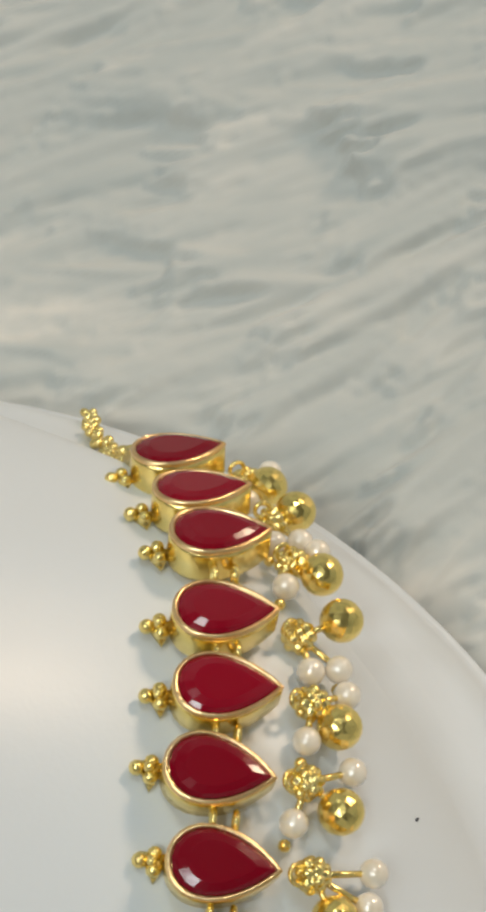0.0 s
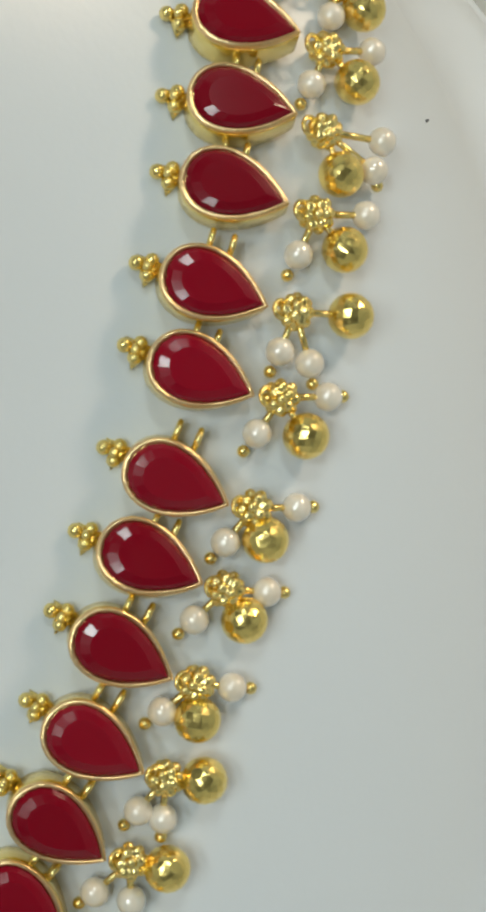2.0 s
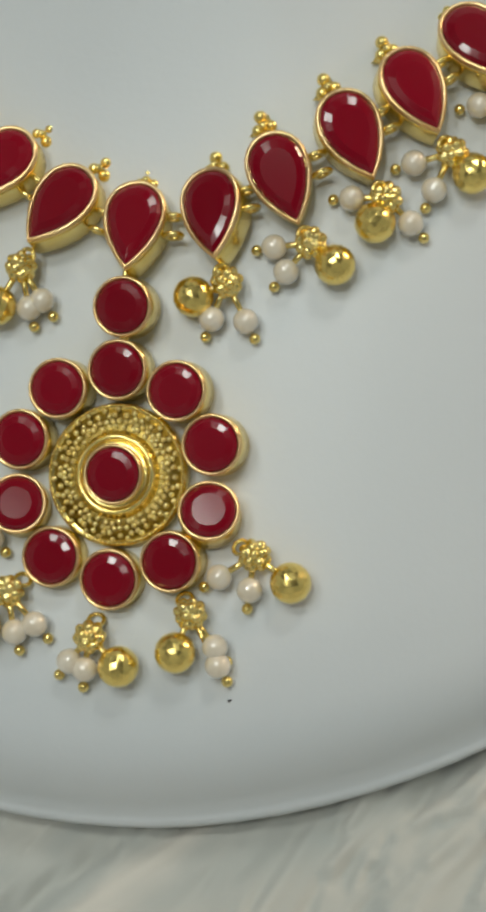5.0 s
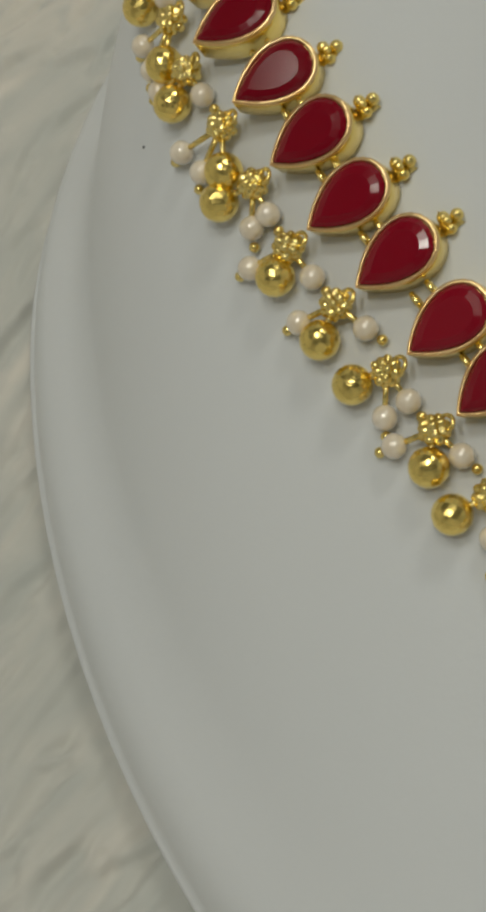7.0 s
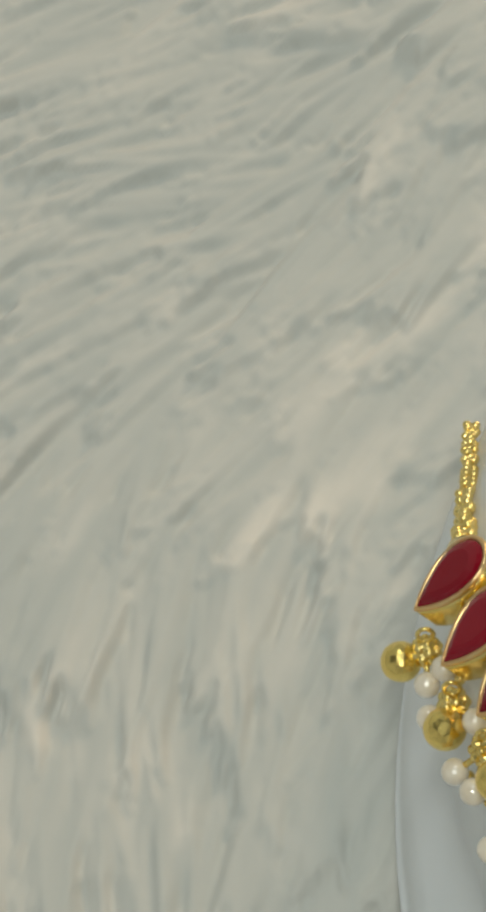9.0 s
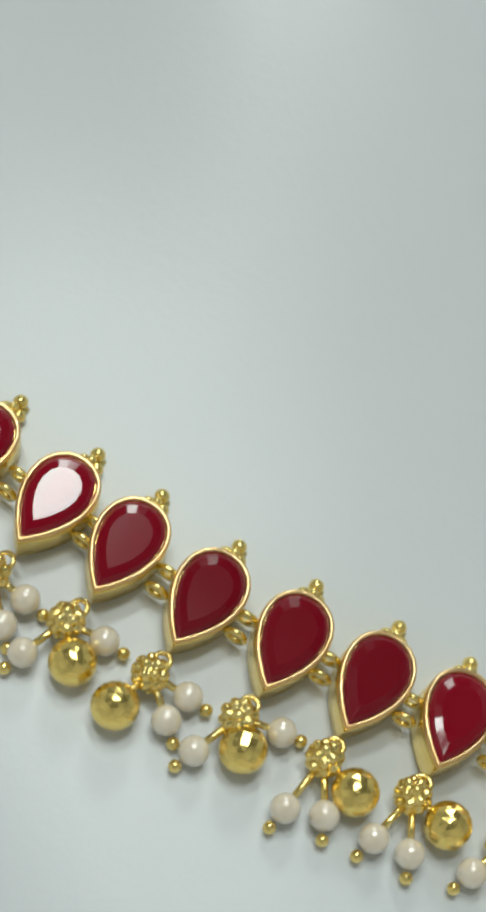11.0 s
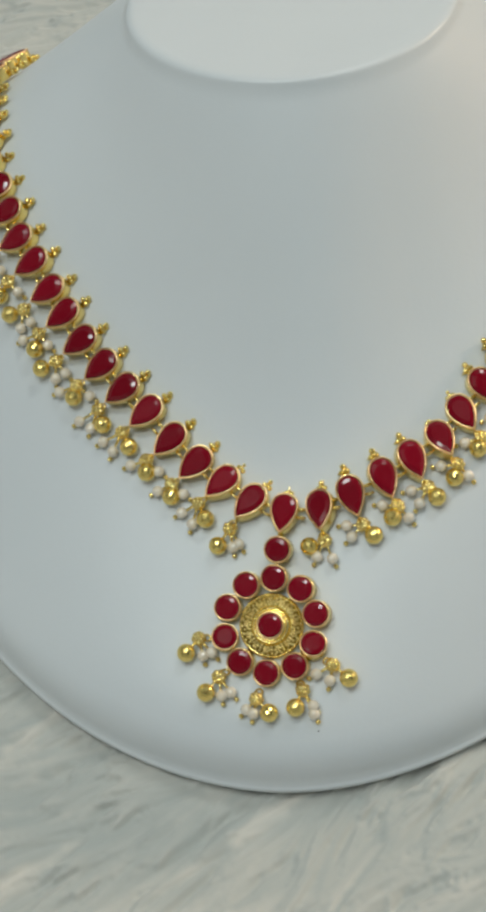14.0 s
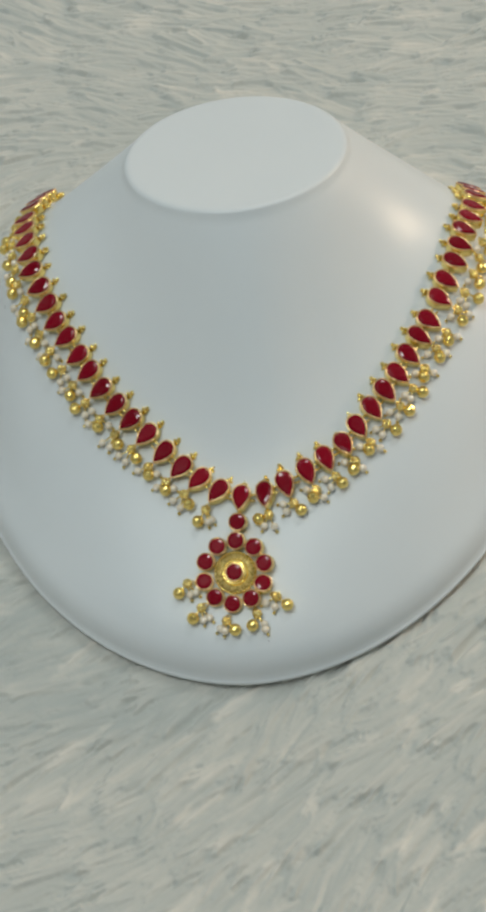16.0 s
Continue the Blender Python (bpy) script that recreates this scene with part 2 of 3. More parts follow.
def spline(p0, p1, p2, t, lie):
    """A smooth line through three places, along the direction lie at the middle one."""
    s = (p1 - p0).length / ((p1 - p0).length + (p2 - p1).length)
    d01, d12 = (p1 - p0) / s, (p2 - p1) / (1 - s)
    mid = lie * (d01 * (1 - s) + d12 * s).length
    if t < s:
        h, a, b, ta, tb, u = s, p0, p1, d01 * 1.7 - mid * 0.7, mid, t / s
    else:
        h, a, b, ta, tb, u = 1 - s, p1, p2, mid, d12 * 1.1 - mid * 0.1, (t - s) / (1 - s)
    u2, u3 = u * u, u * u * u
    return a * (2 * u3 - 3 * u2 + 1) + ta * h * (u3 - 2 * u2 + u) + b * (3 * u2 - 2 * u3) + tb * h * (u3 - u2)


def lie_at(a):
    """The way in which the surface climbs under the necklace."""
    d = math.degrees(a)
    up = Vector((0, 0, 0))
    for k in range(-4, 5):
        up -= hang_at(d / 126.0 * HALF + k * 1.4)
    up.normalize()
    w = min(1.0, max(0.0, abs(d) - 108.0) / 40.0)
    back = (neck_point(a) - base_point(a, 6.0, 10.0)).normalized()
    return (up * (1 - w) + back * w).normalized()


def build_bust():
    n, rows = 144, 40
    loops = []
    angles = [2 * math.pi * k / n - math.pi for k in range(n)]
    loops.append([base_point(a, 8.0, 1.0) for a in angles])
    loops.append([base_point(a, 1.0, 0.0) for a in angles])
    for inset, z in ((0.0, 0.6), (0.1, 1.6), (0.5, 1.9), (0.9, 2.2), (1.6, 5.0), (2.7, 8.0), (4.6, 10.6), (7.2, 12.6)):
        loops.append([base_point(a, inset * (1 - steep(a)), z) for a in angles])
    ways = [(a, chest_point(a), lie_at(a)) for a in angles]
    for k in range(1, rows + 1):
        t = k / rows
        loops.append([spline(base_point(a, 10.2 * (1 - steep(a)), 14.2), c, neck_point(a, NECK_R, -1.7), t, d) for a, c, d in ways])
    for r, lift in ((NECK_R - 0.2, -0.9), (NECK_R - 0.8, -0.35), (NECK_R - 1.8, -0.05), (NECK_R - 3.0, 0.0), (NECK_R * 0.5, 0.1)):
        loops.append([neck_point(a, r, lift) for a in angles])
    bm = stack(loops)
    return bm_mesh("necklace_bust", bm, BUST_WHITE)


bust_mesh = build_bust()
bust = tagged(new("necklace_bust", bust_mesh), "satin white moulded display bust lying on the grey fur", "display bust")
from mathutils.bvhtree import BVHTree

_bm = bmesh.new()
_bm.from_mesh(bust_mesh)
SKIN = BVHTree.FromBMesh(_bm)
_bm.free()


def clear(p, r):
    """p, pushed out where a ball of radius r would sink into the bust."""
    place, normal, _, _ = SKIN.find_nearest(p)
    return place + normal * r if normal.dot(p - place) < r else p


def rest(p, r):
    """p moved so that a ball of radius r (metres) touches the bust there."""
    place, normal, _, _ = SKIN.find_nearest(p)
    if normal.dot(p - place) < 0 and (p - place).length > 0.02:
        return p
    return place + normal * r


# ---- fur throw ----
def waves(x, y, seed, size, count=7):
    r = np.random.default_rng(seed)
    out = np.zeros_like(x)
    for _ in range(count):
        k = r.normal(0, 1, 2)
        k *= (0.6 + r.random()) / size / np.linalg.norm(k) * 2 * np.pi
        out += np.sin(k[0] * x + k[1] * y + r.random() * 6.283)
    return out / np.sqrt(count)


def flow_at(x, y):
    """The way in which the pile lies."""
    start = 172 - 0.56 * np.clip(x, -85, 75)
    back = np.clip((y - start) / 85, 0, 1)
    back = back * back * (3 - 2 * back)
    lie = (35 + 0.18 * np.clip(x, -60, 60) + 24 * np.clip((-x - 60) / 30, 0, 1)) * (1 - back) + (20 * np.clip((x - 20) / 60, 0, 1) - 18) * back
    return np.radians(180 + lie) + 0.15 * waves(x, y, 1, 190) + 0.18 * waves(x, y, 2, 70) + 0.13 * waves(x, y, 3, 28)


def under_bust(x, y, z):
    """The pile is pressed flat by the bust."""
    c = BASE_Y - y
    reach = np.sqrt((x / BASE_A) ** 2 + (c / np.where(c > 0, BASE_F, BASE_B)) ** 2)
    return np.where(reach < 1.0, np.minimum(z, -1.2), np.minimum(z, 0.4 + 60 * (reach - 1.0)))


def grid_mesh(name, verts, ny, nx, tones, mat):
    a = (np.arange(ny - 1)[:, None] * nx + np.arange(nx - 1)[None]).ravel()
    faces = np.stack([a, a + 1, a + nx + 1, a + nx], 1)
    return quad_mesh(name, verts, faces, tones, mat)


def quad_mesh(name, verts, faces, tones, mat):
    me = bpy.data.meshes.new(name)
    me.vertices.add(len(verts))
    me.vertices.foreach_set("co", (verts * MM).astype(np.float32).ravel())
    me.loops.add(faces.size)
    me.loops.foreach_set("vertex_index", faces.ravel().astype(np.int32))
    me.polygons.add(len(faces))
    me.polygons.foreach_set("loop_start", np.arange(0, faces.size, 4, dtype=np.int32))
    me.polygons.foreach_set("use_smooth", np.ones(len(faces), bool))
    me.update(calc_edges=True)
    me.materials.append(mat)
    me.attributes.new("tone", "FLOAT", "POINT").data.foreach_set("value", tones.astype(np.float32).ravel())
    return me


def build_fur():
    """Soft overlapping locks, each rising from root to tip, and fine hairs that lie along them."""
    rng = np.random.default_rng(7)
    cell, x0, y0, x1, y1 = 0.5, -206.0, -152.0, 206.0, 366.0
    nx, ny = int((x1 - x0) / cell) + 1, int((y1 - y0) / cell) + 1
    height = np.full((ny, nx), -3.5)
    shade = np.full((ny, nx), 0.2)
    step, each = 5.5, 10
    gx, gy = np.meshgrid(np.arange(x0, x1 + 20, step), np.arange(y0, y1 + 20, step))
    cx = gx.ravel() + rng.normal(0, step * 0.4, gx.size)
    cy = gy.ravel() + rng.normal(0, step * 0.4, gx.size)
    tuft_flow = flow_at(cx, cy) + rng.normal(0, 0.08, len(cx))
    tuft_length = rng.uniform(16, 30, len(cx))
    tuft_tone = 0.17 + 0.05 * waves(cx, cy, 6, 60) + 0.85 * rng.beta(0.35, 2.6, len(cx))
    tuft_rise = rng.normal(2.7, 0.6, len(cx)) + 0.4 * waves(cx, cy, 5, 40)
    # the hairs of a tuft run together towards its tip
    k = np.repeat(np.arange(len(cx)), each)
    along, across = rng.uniform(-0.15, 0.6, len(k)) * tuft_length[k], rng.normal(0, 1.7, len(k))
    ca, sa = np.cos(tuft_flow[k]), np.sin(tuft_flow[k])
    x, y = cx[k] + ca * along - sa * across, cy[k] + sa * along + ca * across
    reach = tuft_length[k] * rng.uniform(0.85, 1.12, len(k))
    spread = across * rng.uniform(0.05, 0.5, len(k))
    ex, ey = cx[k] + ca * reach - sa * spread, cy[k] + sa * reach + ca * spread
    flow = np.arctan2(ey - y, ex - x)
    length = np.hypot(ex - x, ey - y)
    wide = rng.uniform(0.55, 1.6, len(k))
    rise = np.clip(tuft_rise[k] + rng.normal(0, 0.3, len(k)), 0.8, 5.2)
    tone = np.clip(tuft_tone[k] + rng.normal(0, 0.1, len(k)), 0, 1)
    bend = rng.normal(0, 0.22, len(k))
    for n in range(len(x)):
        c, s = math.cos(flow[n]), math.sin(flow[n])
        ex, ey = x[n] + c * length[n], y[n] + s * length[n]
        m = wide[n] + 2.5
        i0, i1 = max(0, int((min(x[n], ex) - m - x0) / cell)), min(nx, int((max(x[n], ex) + m - x0) / cell) + 1)
        j0, j1 = max(0, int((min(y[n], ey) - m - y0) / cell)), min(ny, int((max(y[n], ey) + m - y0) / cell) + 1)
        if i1 <= i0 or j1 <= j0:
            continue
        px = x0 + cell * np.arange(i0, i1)[None] - x[n]
        py = y0 + cell * np.arange(j0, j1)[:, None] - y[n]
        u = (px * c + py * s) / length[n]
        v = -px * s + py * c - bend[n] * length[n] * 0.4 * u * u
        uc = np.clip(u, 0, 1)
        w = wide[n] * (0.55 + 0.45 * np.sin(np.pi * np.minimum(1, uc * 1.2))) * np.sqrt(np.clip(1 - uc**3, 0, 1)) + 0.01
        q = (v / w) ** 2
        z = -4.2 + rise[n] * (0.46 + 0.5 * uc) - 1.1 * q + 0.07 * np.sin(v * 4.2 + n)
        ok = (u > 0) & (u < 1) & (q < 1)
        old = height[j0:j1, i0:i1]
        new_top = ok & (z > old)
        old[new_top] = z[new_top]
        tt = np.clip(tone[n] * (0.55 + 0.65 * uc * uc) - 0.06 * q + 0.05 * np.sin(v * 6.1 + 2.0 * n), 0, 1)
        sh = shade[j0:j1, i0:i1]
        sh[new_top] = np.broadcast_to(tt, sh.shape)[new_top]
    for turn in range(3):
        for f in (height, shade)[turn > 0 :]:
            f[1:-1] = 0.25 * f[:-2] + 0.5 * f[1:-1] + 0.25 * f[2:]
            f[:, 1:-1] = 0.25 * f[:, :-2] + 0.5 * f[:, 1:-1] + 0.25 * f[:, 2:]
    gx, gy = np.meshgrid(x0 + cell * np.arange(nx), y0 + cell * np.arange(ny))
    top = under_bust(gx, gy, height)
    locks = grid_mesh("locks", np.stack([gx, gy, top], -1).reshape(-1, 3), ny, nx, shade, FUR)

    return locks


throw = tagged(new("fur_throw"), "grey-white long-pile faux fur throw spread under the bust", "fur throw")
throw.location = (0, 0.1, -0.02)


def build_backing():
    nx, ny = 40, 52
    verts, faces = [], []
    for j in range(ny + 1):
        for i in range(nx + 1):
            x, y = -0.235 + 0.47 * i / nx, -0.19 + 0.6 * j / ny
            verts.append((x, y - 0.1, 0.013 + 0.0008 * noise.noise((x * 20, y * 20, 0))))
    for j in range(ny):
        for i in range(nx):
            a = j * (nx + 1) + i
            faces.append((a, a + 1, a + nx + 2, a + nx + 1))
    me = mesh_object("backing", verts, faces, BACKING)
    return me


backing = child("backing", build_backing(), throw, None, "woven grey backing cloth")
sol = backing.modifiers.new("thickness", "SOLIDIFY")
sol.thickness = 0.01
sol.offset = -1
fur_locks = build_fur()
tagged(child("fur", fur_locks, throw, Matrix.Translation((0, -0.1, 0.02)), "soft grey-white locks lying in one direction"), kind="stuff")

# ---- necklace ----
necklace = tagged(new("necklace"), "gold necklace of red pear stones, pearls and a round pendant", "necklace")


def pear(scale_l=1.0, scale_w=1.0, z=0.0, n=28, grow=0.0, dy=0.0):
    """A pear outline, head at +y, point at -y, in millimetres."""
    out = []
    for k in range(n):
        a = 2 * math.pi * k / n + math.pi / 2
        c, s = math.cos(a), math.sin(a)
        y = 4.3 * s
        w = 3.42 * c * (math.sin((math.acos(max(-1, min(1, -s)))) / 2) ** 0.85 if s < 0.999 else 1.0)
        d = Vector((w, y, 0))
        g = grow * d.normalized() if d.length > 0 else d
        out.append((w * scale_w + g.x * 1.0, y * scale_l + g.y * 1.0 + dy, z))
    return out


def round_loop(r, z, n=24):
    return [(r * math.cos(2 * math.pi * k / n), r * math.sin(2 * math.pi * k / n), z) for k in range(n)]


# meshes shared by the links
link_bezel = bm_mesh("link_bezel", stack([pear(z=-3.7, grow=0.38), pear(z=-3.3, grow=0.55), pear(z=-1.0, grow=0.5), pear(z=-0.3, grow=0.46), pear(z=-0.32, grow=0.1)], cap_top=True), GOLD)
pear_rim = bm_mesh("rim", stack([pear(z=-0.6, grow=0.3), pear(z=-0.4, grow=0.5), pear(z=-0.2, grow=0.53), pear(z=0.03, grow=0.46), pear(z=0.12, grow=0.27), pear(z=0.05, grow=0.08), pear(z=-0.25, grow=0.0), pear(z=-0.6, grow=0.02)], cap_top=False, cap_bottom=False), GOLD_ROSE)
pear_stone_mesh = bm_mesh("pear_stone", stack([pear(z=-0.5, n=20), pear(z=0.0, n=20, grow=-0.02), pear(0.88, 0.88, 0.28, 20, dy=0.05), pear(0.66, 0.64, 0.5, 20, dy=0.12)], cap_bottom=False), RUBY_M, False)
_b2 = balls([(-0.68, 5.6, -2.8, 0.66), (0.68, 5.6, -2.8, 0.66), (0.0, 5.8, -2.2, 0.5), (0.0, 6.8, -2.8, 0.7)], 10, 7)
bmesh.ops.create_cone(_b2, cap_ends=True, segments=3, radius1=1.75 * MM, radius2=1.6 * MM, depth=0.5 * MM, matrix=Matrix.Translation((0, 5.5 * MM, -3.3 * MM)) @ Matrix.Rotation(math.pi / 2, 4, "Z"))
trio_mesh = bm_mesh("bead_trio", _b2, GOLD)
_b3 = bmesh.new()
for dy in (0.9, -1.0):
    add_ring(_b3, Matrix.Translation((0, dy * MM, -1.9 * MM)) @ Matrix.Rotation(math.pi / 2, 4, "X"), 0.85, 0.3, 12, 6)
join_mesh = bm_mesh("link_loop", _b3, GOLD)

# meshes shared by the drops
def knot():
    """A little flower bead: grains of gold all round a core, fused into one skin."""
    grains = []
    for ring, z, r in ((1, 1.2, 0.0), (6, 0.78, 0.9), (8, 0.0, 1.2), (6, -0.78, 0.9), (1, -1.2, 0.0)):
        for k in range(ring):
            a = 2 * math.pi * (k + 0.25 * z) / ring
            grains.append(Vector((r * math.cos(a), r * math.sin(a), z)))
    loops = []
    for j in range(1, 28):
        v = math.pi * j / 28
        loop = []
        for k in range(44):
            a = 2 * math.pi * k / 44
            d = Vector((math.sin(v) * math.cos(a), math.sin(v) * math.sin(a), -math.cos(v)))
            r = 1.15
            for g in grains:
                along = d.dot(g)
                gap = 0.5**2 - (g.length_squared - along * along)
                if gap > 0:
                    r = max(r, along + math.sqrt(gap))
            loop.append(d * r)
        loops.append(loop)
    return bm_mesh("drop_knot", stack(loops), GOLD)


knot_mesh = knot()


def melon():
    """A hollow gold bead, cut all over with small flat facets."""
    loops = []
    for j in range(1, 12):
        v = math.pi * j / 12
        turn = math.pi / 15 * (j % 2)
        loops.append([(2.05 * math.sin(v) * math.cos(a + turn), 2.05 * math.sin(v) * math.sin(a + turn), -2.05 * math.cos(v)) for a in (2 * math.pi * k / 15 for k in range(15))])
    bm = stack(loops)
    bmesh.ops.triangulate(bm, faces=[f for f in bm.faces if len(f.verts) == 4])
    return bm_mesh("gold_bead", bm, GOLD_CUT, False)


bead_mesh = melon()
pearl_mesh = bm_mesh("pearl", balls([(0, 0, 0, 1.28)], 20, 14), PEARL)
pin_mesh = bm_mesh("pin_head", balls([(0, 0, 0, 0.58)], 10, 7), GOLD)
_b4 = bmesh.new()
add_ring(_b4, Matrix.Identity(4), 0.8, 0.24, 12, 6)
jump_mesh = bm_mesh("jump_ring", _b4, GOLD)


def wire_mesh(a, b, r=0.32):
    """A straight gold wire between two places in metres."""
    d = b - a
    bm = bmesh.new()
    bmesh.ops.create_cone(bm, cap_ends=True, segments=6, radius1=r * MM, radius2=r * MM, depth=max(d.length, 1e-4), matrix=Matrix.Translation((a + b) / 2) @ d.to_track_quat("Z", "Y").to_matrix().to_4x4())
    return bm_mesh("wire", bm, GOLD)


DROPS = {
    "A": ((5.4, 1.5), (1.7, 3.0), (6.9, -2.0)),
    "B": ((6.6, -1.7), (2.2, 3.2), (5.4, 2.7)),
    "C": ((4.2, 3.2), (8.0, -1.7), (7.6, 1.3)),
}
rnd = random.Random(11)


def spin():
    return Euler((rnd.uniform(0, 6.28), rnd.uniform(0, 6.28), rnd.uniform(0, 6.28))).to_matrix().to_4x4()


def drop(origin, down, side, out, gold, pearls, knot_at=(2.5, -0.5)):
    """A hanging drop: a granulated knot with one gold bead and two pearls; offsets in millimetres along down and side."""
    def at(p, r, over=0.0):
        q = origin + down * p[0] * MM + side * p[1] * MM
        place, normal, _, _ = SKIN.ray_cast(q + out * 0.012, -out)
        if place is None or (q - place).dot(out) > 0.0065:
            return q - out * (0.0065 - r * MM)
        return place + normal * r * MM + out * over * MM

    k = at(knot_at, 1.5, 0.5)
    knot = child("drop_knot", knot_mesh, necklace, Matrix.Translation(k) @ spin() @ Matrix.Scale(1.02, 4))
    inv = knot.matrix_basis.inverted()

    def sub(name, me, m, label=""):
        return child(name, me, knot, inv @ m, label)

    g = at(gold, 2.05)
    sub("gold_bead", bead_mesh, Matrix.Translation(g) @ spin())
    sub("wire", wire_mesh(k, g), Matrix.Identity(4))
    tip = origin + out * -1.5 * MM
    ring = (tip + k) / 2
    sub("jump_ring", jump_mesh, Matrix.Translation(ring) @ (k - tip).to_track_quat("X", "Z").to_matrix().to_4x4())
    for n, p in enumerate(pearls):
        q = at(p, 1.28, 0.3)
        sub("pearl", pearl_mesh, Matrix.Translation(q) @ spin(), "cream pearl")
        away = (q - k).normalized()
        e = rest(q + away * 1.95 * MM, 0.75 * MM)
        e = q + (e - q).normalized() * 2.0 * MM
        sub("pin_head", pin_mesh, Matrix.Translation(e))
        sub("wire", wire_mesh(k, q), Matrix.Identity(4))


RIGHT = "CBABAABBBAAAABACAABABA"
LEFT = "BCAACCABABAABCACABACAB"

# stones that sit a little askew, by link
LEAN = {-15: (-0.15, 0.06), -14: (-0.17, 0.12), -10: (-0.02, 0.0), -9: (-0.01, -0.01), -8: (-0.01, 0.01), -7: (-0.01, -0.02), -6: (0.01, -0.04), -5: (-0.06, -0.06), -4: (-0.05, -0.1), -3: (-0.05, 0.06), -2: (-0.18, -0.13), -1: (-0.17, -0.11), 0: (-0.12, 0.01), 1: (-0.12, -0.17), 2: (0.1, 0.0), 3: (0.05, 0.09), 4: (-0.02, 0.15), 5: (-0.23, 0.04), 6: (-0.15, -0.07), 7: (0.06, 0.06), 8: (0.09, 0.02), 9: (0.02, 0.0), 10: (0.09, 0.0), 11: (0.04, 0.17), 12: (0.01, -0.06), 13: (0.06, 0.07), 14: (0.05, 0.03), 15: (-0.04, 0.0), 16: (-0.02, 0.01), 17: (-0.0, 0.01)}

for i in range(-HALF, HALF + 1):
    m = link_pose(i)
    r3 = m.to_3x3()
    shift = NUDGE.get(i, (0.0, 0.0))
    m.translation += (r3.col[0] * shift[0] + r3.col[1] * shift[1]) * MM
    m = m @ Euler((*LEAN.get(i, (0.0, 0.0)), rnd.gauss(0, 0.03))).to_matrix().to_4x4()
    bezel = child("stone_setting", link_bezel, necklace, m)
    child("pear_stone", pear_stone_mesh, bezel, None, "red faceted pear stone")
    child("rim", pear_rim, bezel, None, "pale rose gold rim")
    child("bead_trio", trio_mesh, bezel)
    if i < HALF:
        child("link_loop", join_mesh, necklace, link_pose(i + 0.5))
    if i:
        kind = (RIGHT if i > 0 else LEFT)[abs(i) - 1]
        down, out = -r3.col[1], r3.col[2]
        side = r3.col[0] * (-1 if i > 0 else 1)
        n = abs(i)
        far = 0.84 if n <= 4 else (0.84 + 0.1 * min(1.0, (n - 4) / 8) if i < 0 else 0.84 + 0.18 * max(0.0, min(1.0, (n - 10) / 5)))
        if n > 19:
            far *= 0.75
        close = 1.0 - 1.2 * max(0.0, min(1.0, (n - 11) / 5)) if i > 0 else 0.2 - 0.9 * max(0.0, min(1.0, (n - 3) / 7))
        gold, *pearls = [(p[0] * far - close, p[1]) for p in DROPS[kind]]
        at_knot = (2.3 - 0.6 * close, -0.5)
        if i == -1:
            # this stone lies askew, and its drop hangs straight
            down = hang_at(0)
            side = down.cross(-out).normalized()
            gold, pearls, at_knot = (6.6, -3.0), [(5.2, 1.6), (6.2, 0.2)], (2.2, -1.1)
        jit = lambda p: (p[0] + rnd.gauss(0, 0.25), p[1] + rnd.gauss(0, 0.25))
        drop(m.translation - r3.col[1] * 4.9 * MM, down, side, out, jit(gold), [jit(p) for p in pearls], at_knot)

# ---- pendant ----
PN = Vector((-0.09, -0.383, 0.919)).normalized()
PC = Vector((-1.6, 26.6, 23.9)) * MM
PUP = (Vector((-0.3, 41.7, 30.0)) * MM - PC)
PUP = (PUP - PN * PUP.dot(PN)).normalized()
PX = PUP.cross(PN).normalized()
PM = Matrix((PX, PUP, PN)).transposed().to_4x4()
PM.translation = PC

disc_loops = [round_loop(r, z, 48) for r, z in ((6.9, -3.2), (7.15, -2.9), (7.15, -1.6), (6.95, -1.3), (6.7, -1.3), (6.5, -1.7), (4.45, -1.7), (4.2, -1.2), (3.95, -0.7), (3.7, -0.6), (3.45, -0.8), (3.3, -1.0), (3.1, -0.9))]
disc = child("pendant_disc", bm_mesh("pendant_disc", stack(disc_loops), GOLD), necklace, PM, "round granulated gold pendant disc")
# the ground between the grains is a darker gold than the disc
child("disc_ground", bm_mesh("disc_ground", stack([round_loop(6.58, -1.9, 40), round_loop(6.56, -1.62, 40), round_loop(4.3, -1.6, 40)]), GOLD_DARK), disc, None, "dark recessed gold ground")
GRAINS = []
for g in range(13):
    ga = 2 * math.pi * (g + 0.5) / 13
    flower = [(0.0, 0.0)] + [(0.62 * math.cos(k * math.pi / 3), 0.62 * math.sin(k * math.pi / 3)) for k in range(6)]
    for dx, dy in flower + [(-0.64, 1.16), (0.64, 1.16), (1.29, 0.62), (1.29, -0.05), (1.29, -0.68)]:
        rr, tt = 5.35 + dy * 0.95 + rnd.gauss(0, 0.06), ga + (dx + rnd.gauss(0, 0.06)) / 5.5
        GRAINS.append((rr * math.cos(tt), rr * math.sin(tt), -1.36, 0.31))
tagged(child("granulation", bm_mesh("granulation", balls(GRAINS, 10, 7), GOLD_GRAIN), disc), kind="stuff")
rope = []
for k in range(96):
    a = 2 * math.pi * k / 96
    rope.append((6.85 * math.cos(a), 6.85 * math.sin(a), -1.2, 0.2))
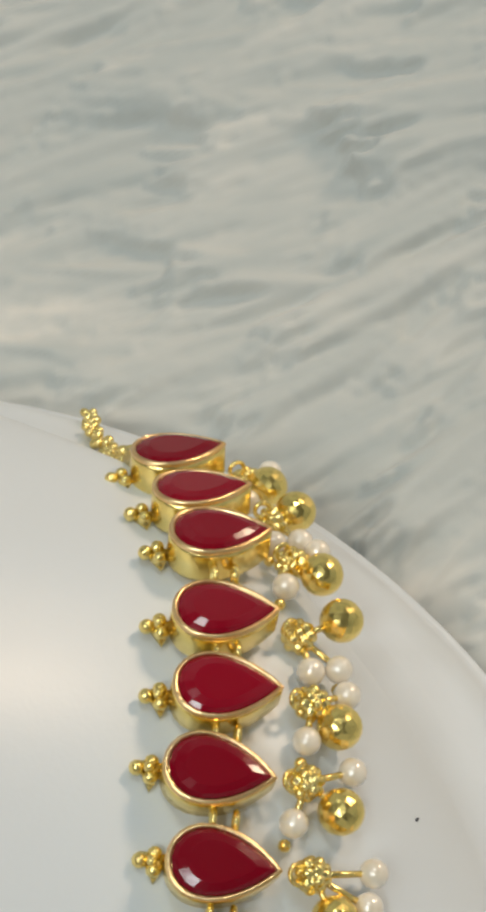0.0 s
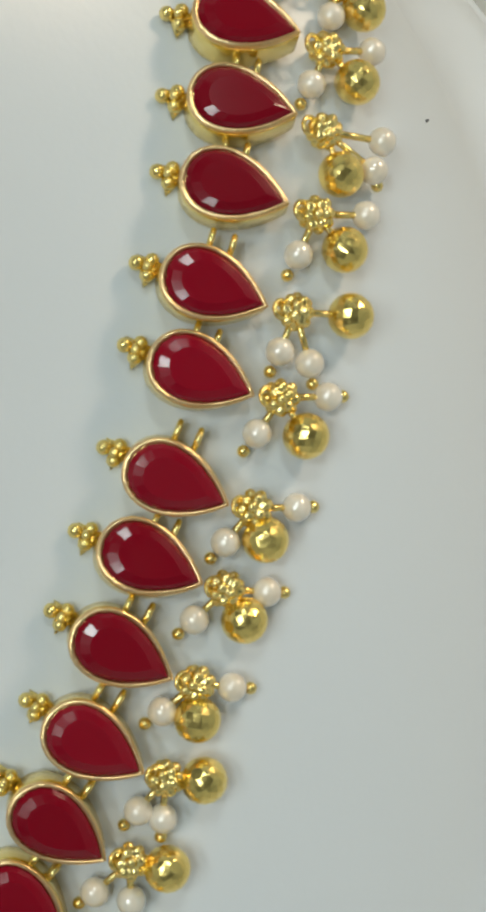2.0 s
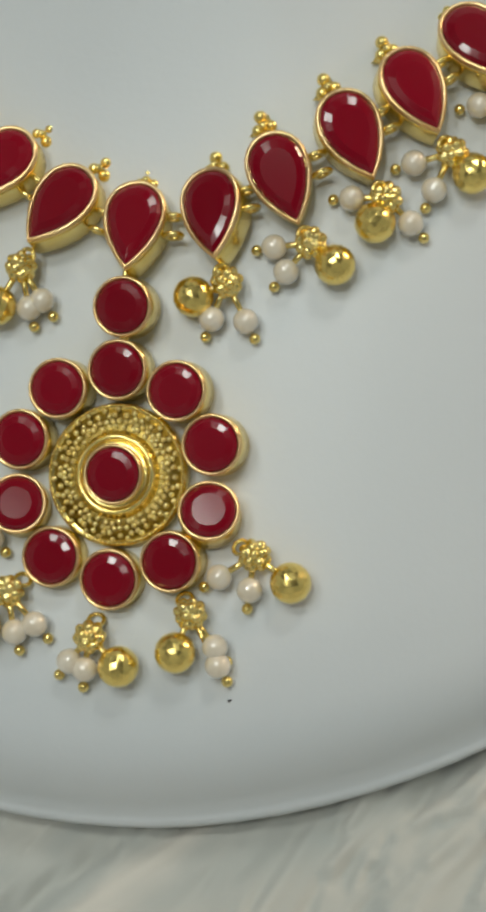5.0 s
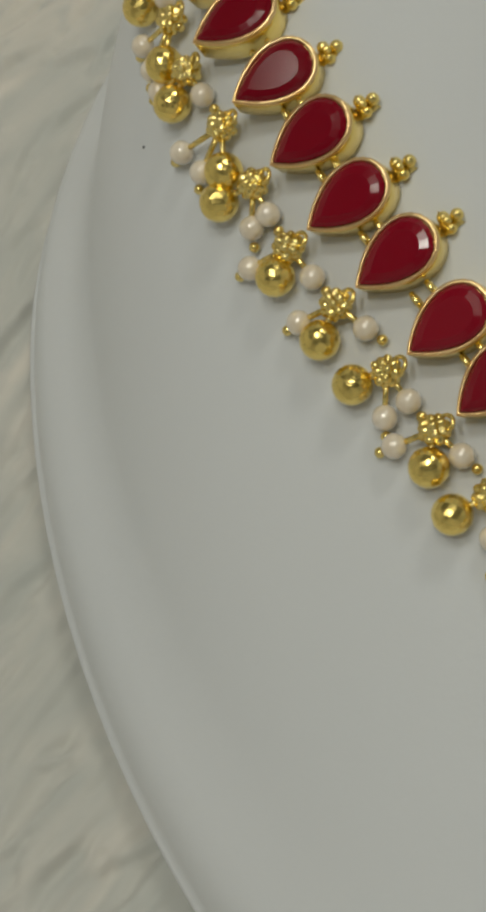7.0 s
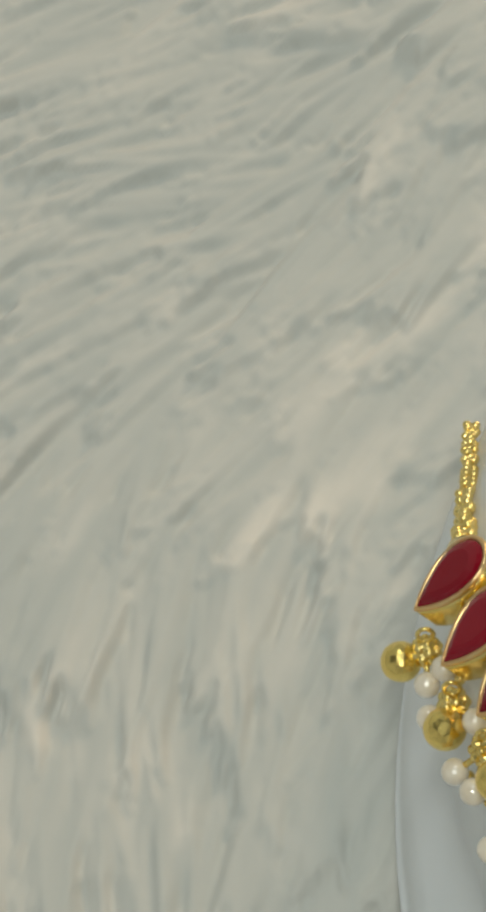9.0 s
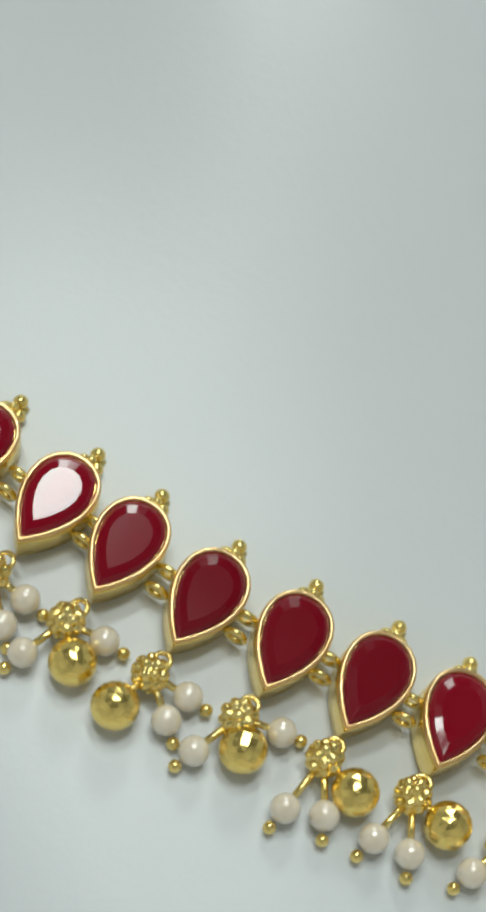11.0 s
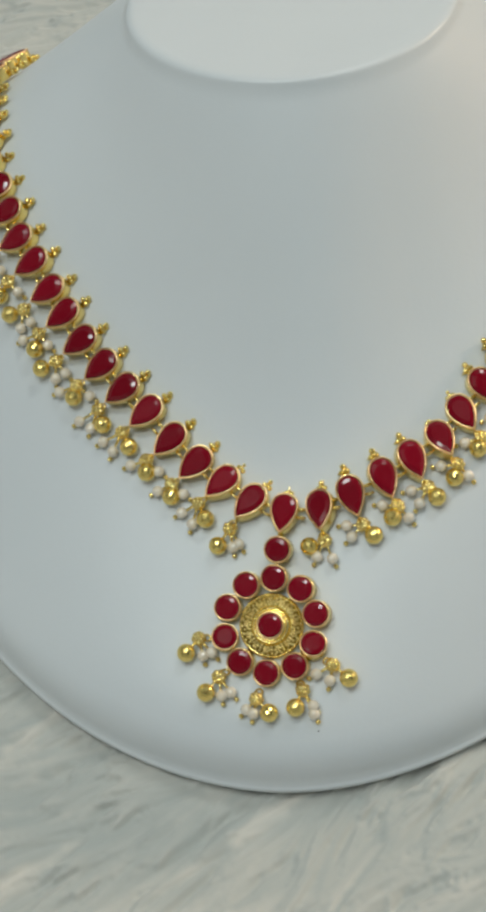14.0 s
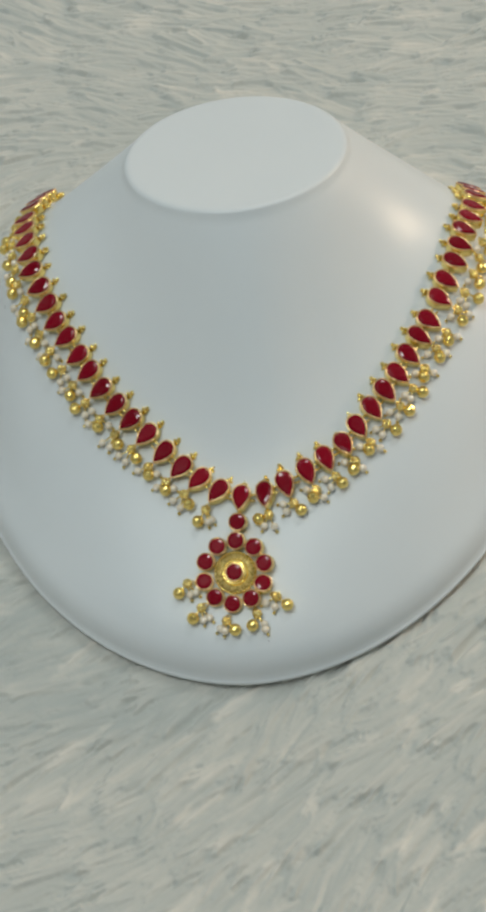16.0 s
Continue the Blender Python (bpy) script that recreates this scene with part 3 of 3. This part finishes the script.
tagged(child("rope_edge", bm_mesh("rope_edge", balls(rope, 6, 4), GOLD), disc), kind="stuff")

petal_loops = [round_loop(r, z, 28) for r, z in ((2.95, -3.4), (3.1, -3.1), (3.02, -1.0), (3.0, -0.3), (2.6, -0.35))]
petal_mesh = bm_mesh("round_setting", stack(petal_loops), GOLD)
round_rim = bm_mesh("rim", stack([round_loop(r, z, 28) for r, z in ((2.9, -0.6), (3.03, -0.4), (3.06, -0.2), (3.0, 0.05), (2.85, 0.12), (2.7, 0.0), (2.62, -0.3), (2.62, -0.6))], cap_top=False, cap_bottom=False), GOLD_ROSE)
round_stone_mesh = bm_mesh("round_stone", stack([round_loop(2.66, -0.4, 16), round_loop(2.64, 0.0, 16), round_loop(2.3, 0.25, 16), round_loop(1.65, 0.42, 16)], cap_bottom=False), RUBY_M, False)


def round_setting(x, y, z=0.0, s=1.0, lean=None):
    lean = lean or (rnd.gauss(0, 0.035), rnd.gauss(0, 0.035))
    tilt = Euler((*lean, 0.0)).to_matrix().to_4x4()
    ob = child("round_setting", petal_mesh, necklace, PM @ Matrix.Translation((x * MM, y * MM, z * MM)) @ tilt @ Matrix.Scale(s, 4))
    child("round_stone", round_stone_mesh, ob, None, "red faceted round stone")
    child("rim", round_rim, ob, None, "pale rose gold rim")
    return ob


# two of the settings lean well out of the pendant's plane
LEANS = {0: (0.025, -0.013), 1: (0.025, -0.025), 2: (0.013, -0.025), 3: (-0.27, 0.16), 4: (0.02, -0.02), 5: (0.015, -0.015), 6: (0.02, -0.03), 7: (-0.142, 0.1), 8: (0.013, -0.013), 9: (0.013, -0.013)}
for k in range(10):
    a = radians(36 * k - 0.5)
    round_setting(10.35 * math.sin(a), 10.35 * math.cos(a), lean=LEANS.get(k))
round_setting(0, 0, 0.0, 1.0, (0.013, -0.013))
round_setting(0.1, 16.6, 0.0, 1.0, (0.05, -0.03))
_b5 = bmesh.new()
for y in (13.6, 19.9):
    add_ring(_b5, Matrix.Translation((0.1 * MM, y * MM, -1.6 * MM)) @ Matrix.Rotation(math.pi / 2, 4, "Y"), 0.8, 0.28)
child("pendant_loop", bm_mesh("pendant_loop", _b5, GOLD), disc)

# each drop of the pendant: knot, gold bead, two pearls, across and up from the disc's middle
for kx, ky, gx_, gy_, p1x, p1y, p2x, p2y in (
    (14.1, -7.4, 17.6, -9.9, 10.7, -9.7, 13.7, -10.8),
    (8.2, -13.4, 6.9, -17.3, 10.7, -16.5, 11.0, -18.2),
    (-1.6, -16.2, 1.4, -18.8, -2.0, -19.3, -3.6, -18.6),
    (-10.3, -12.2, -12.8, -15.9, -9.4, -16.2, -7.4, -15.3),
    (-15.7, -4.3, -18.2, -7.7, -14.5, -8.0, -12.6, -7.1),
):
    o = PM @ Vector((kx * 0.8 * MM, ky * 0.8 * MM, -1.5 * MM))
    drop(o, -PUP, PX, PN, (ky * 0.8 - gy_, gx_ - kx * 0.8), [(ky * 0.8 - p1y, p1x - kx * 0.8), (ky * 0.8 - p2y, p2x - kx * 0.8)], (ky * 0.8 - ky, kx - kx * 0.8))

# ---- bead chains that go round behind the neck ----
chain_bead = bm_mesh("chain_bead", balls([(0, 0, 0, 0.7)] + [(0.72 * math.cos(a), 0.72 * math.sin(a), 0, 0.62) for a in (0.0, 2.1, 4.2)], 10, 7), GOLD)
cap_loops = [round_loop(r, z, 16) for r, z in ((1.0, -3.0), (1.6, -2.6), (1.9, 0.5), (2.1, 1.6), (1.9, 2.0), (1.2, 2.2))]
cap_mesh = bm_mesh("end_cap", stack(cap_loops), GOLD)
for s in (-1, 1):
    end = line_at(s * HALF)
    d = (end - line_at(s * (HALF - 1))).normalized()
    way = Vector((-s * 15, 20 if s < 0 else 15, -26 if s < 0 else -28)).normalized()
    cap_at = end + way * 4.2 * MM + link_pose(s * HALF).to_3x3() @ Vector((0, 1.8 if s > 0 else 0.3, -1.5)) * MM
    child("end_cap", cap_mesh, necklace, Matrix.Translation(cap_at) @ (-way).to_track_quat("Z", "Y").to_matrix().to_4x4())
    for k in range(1, 24):
        p = cap_at + way * (1.0 + 1.5 * k) * MM
        p = Vector((p.x, min(p.y, 0.222), max(p.z, 0.003)))
        lay = way.to_track_quat("Z", "Y").to_matrix().to_4x4() @ Euler((rnd.gauss(0, 0.12), rnd.gauss(0, 0.12), rnd.uniform(0, 6.28))).to_matrix().to_4x4()
        child("chain_bead", chain_bead, necklace, Matrix.Translation(clear(p, 0.9 * MM)) @ lay @ Matrix.Scale(max(0.85, 1.2 - 0.03 * k), 4))

# ---- dust on the bust ----
for n, (x, y) in enumerate(((9.0, 6.5), (92.0, 141.6), (-86.0, 131.0), (-38.8, 87.4))):
    place, normal, _, _ = SKIN.ray_cast(Vector((x * MM, y * MM, 0.2)), Vector((0, 0, -1)))
    bm = balls([(0, 0, 0, 0.17), (0.17, 0.08, 0, 0.11)], 6, 4)
    ob = new("dust_speck", bm_mesh("dust_speck", bm, SPECK))
    ob.matrix_basis = Matrix.Translation(place + normal * 0.00005)
    tagged(ob, "tiny dark speck of dust on the white bust", "speck", "dust specks")
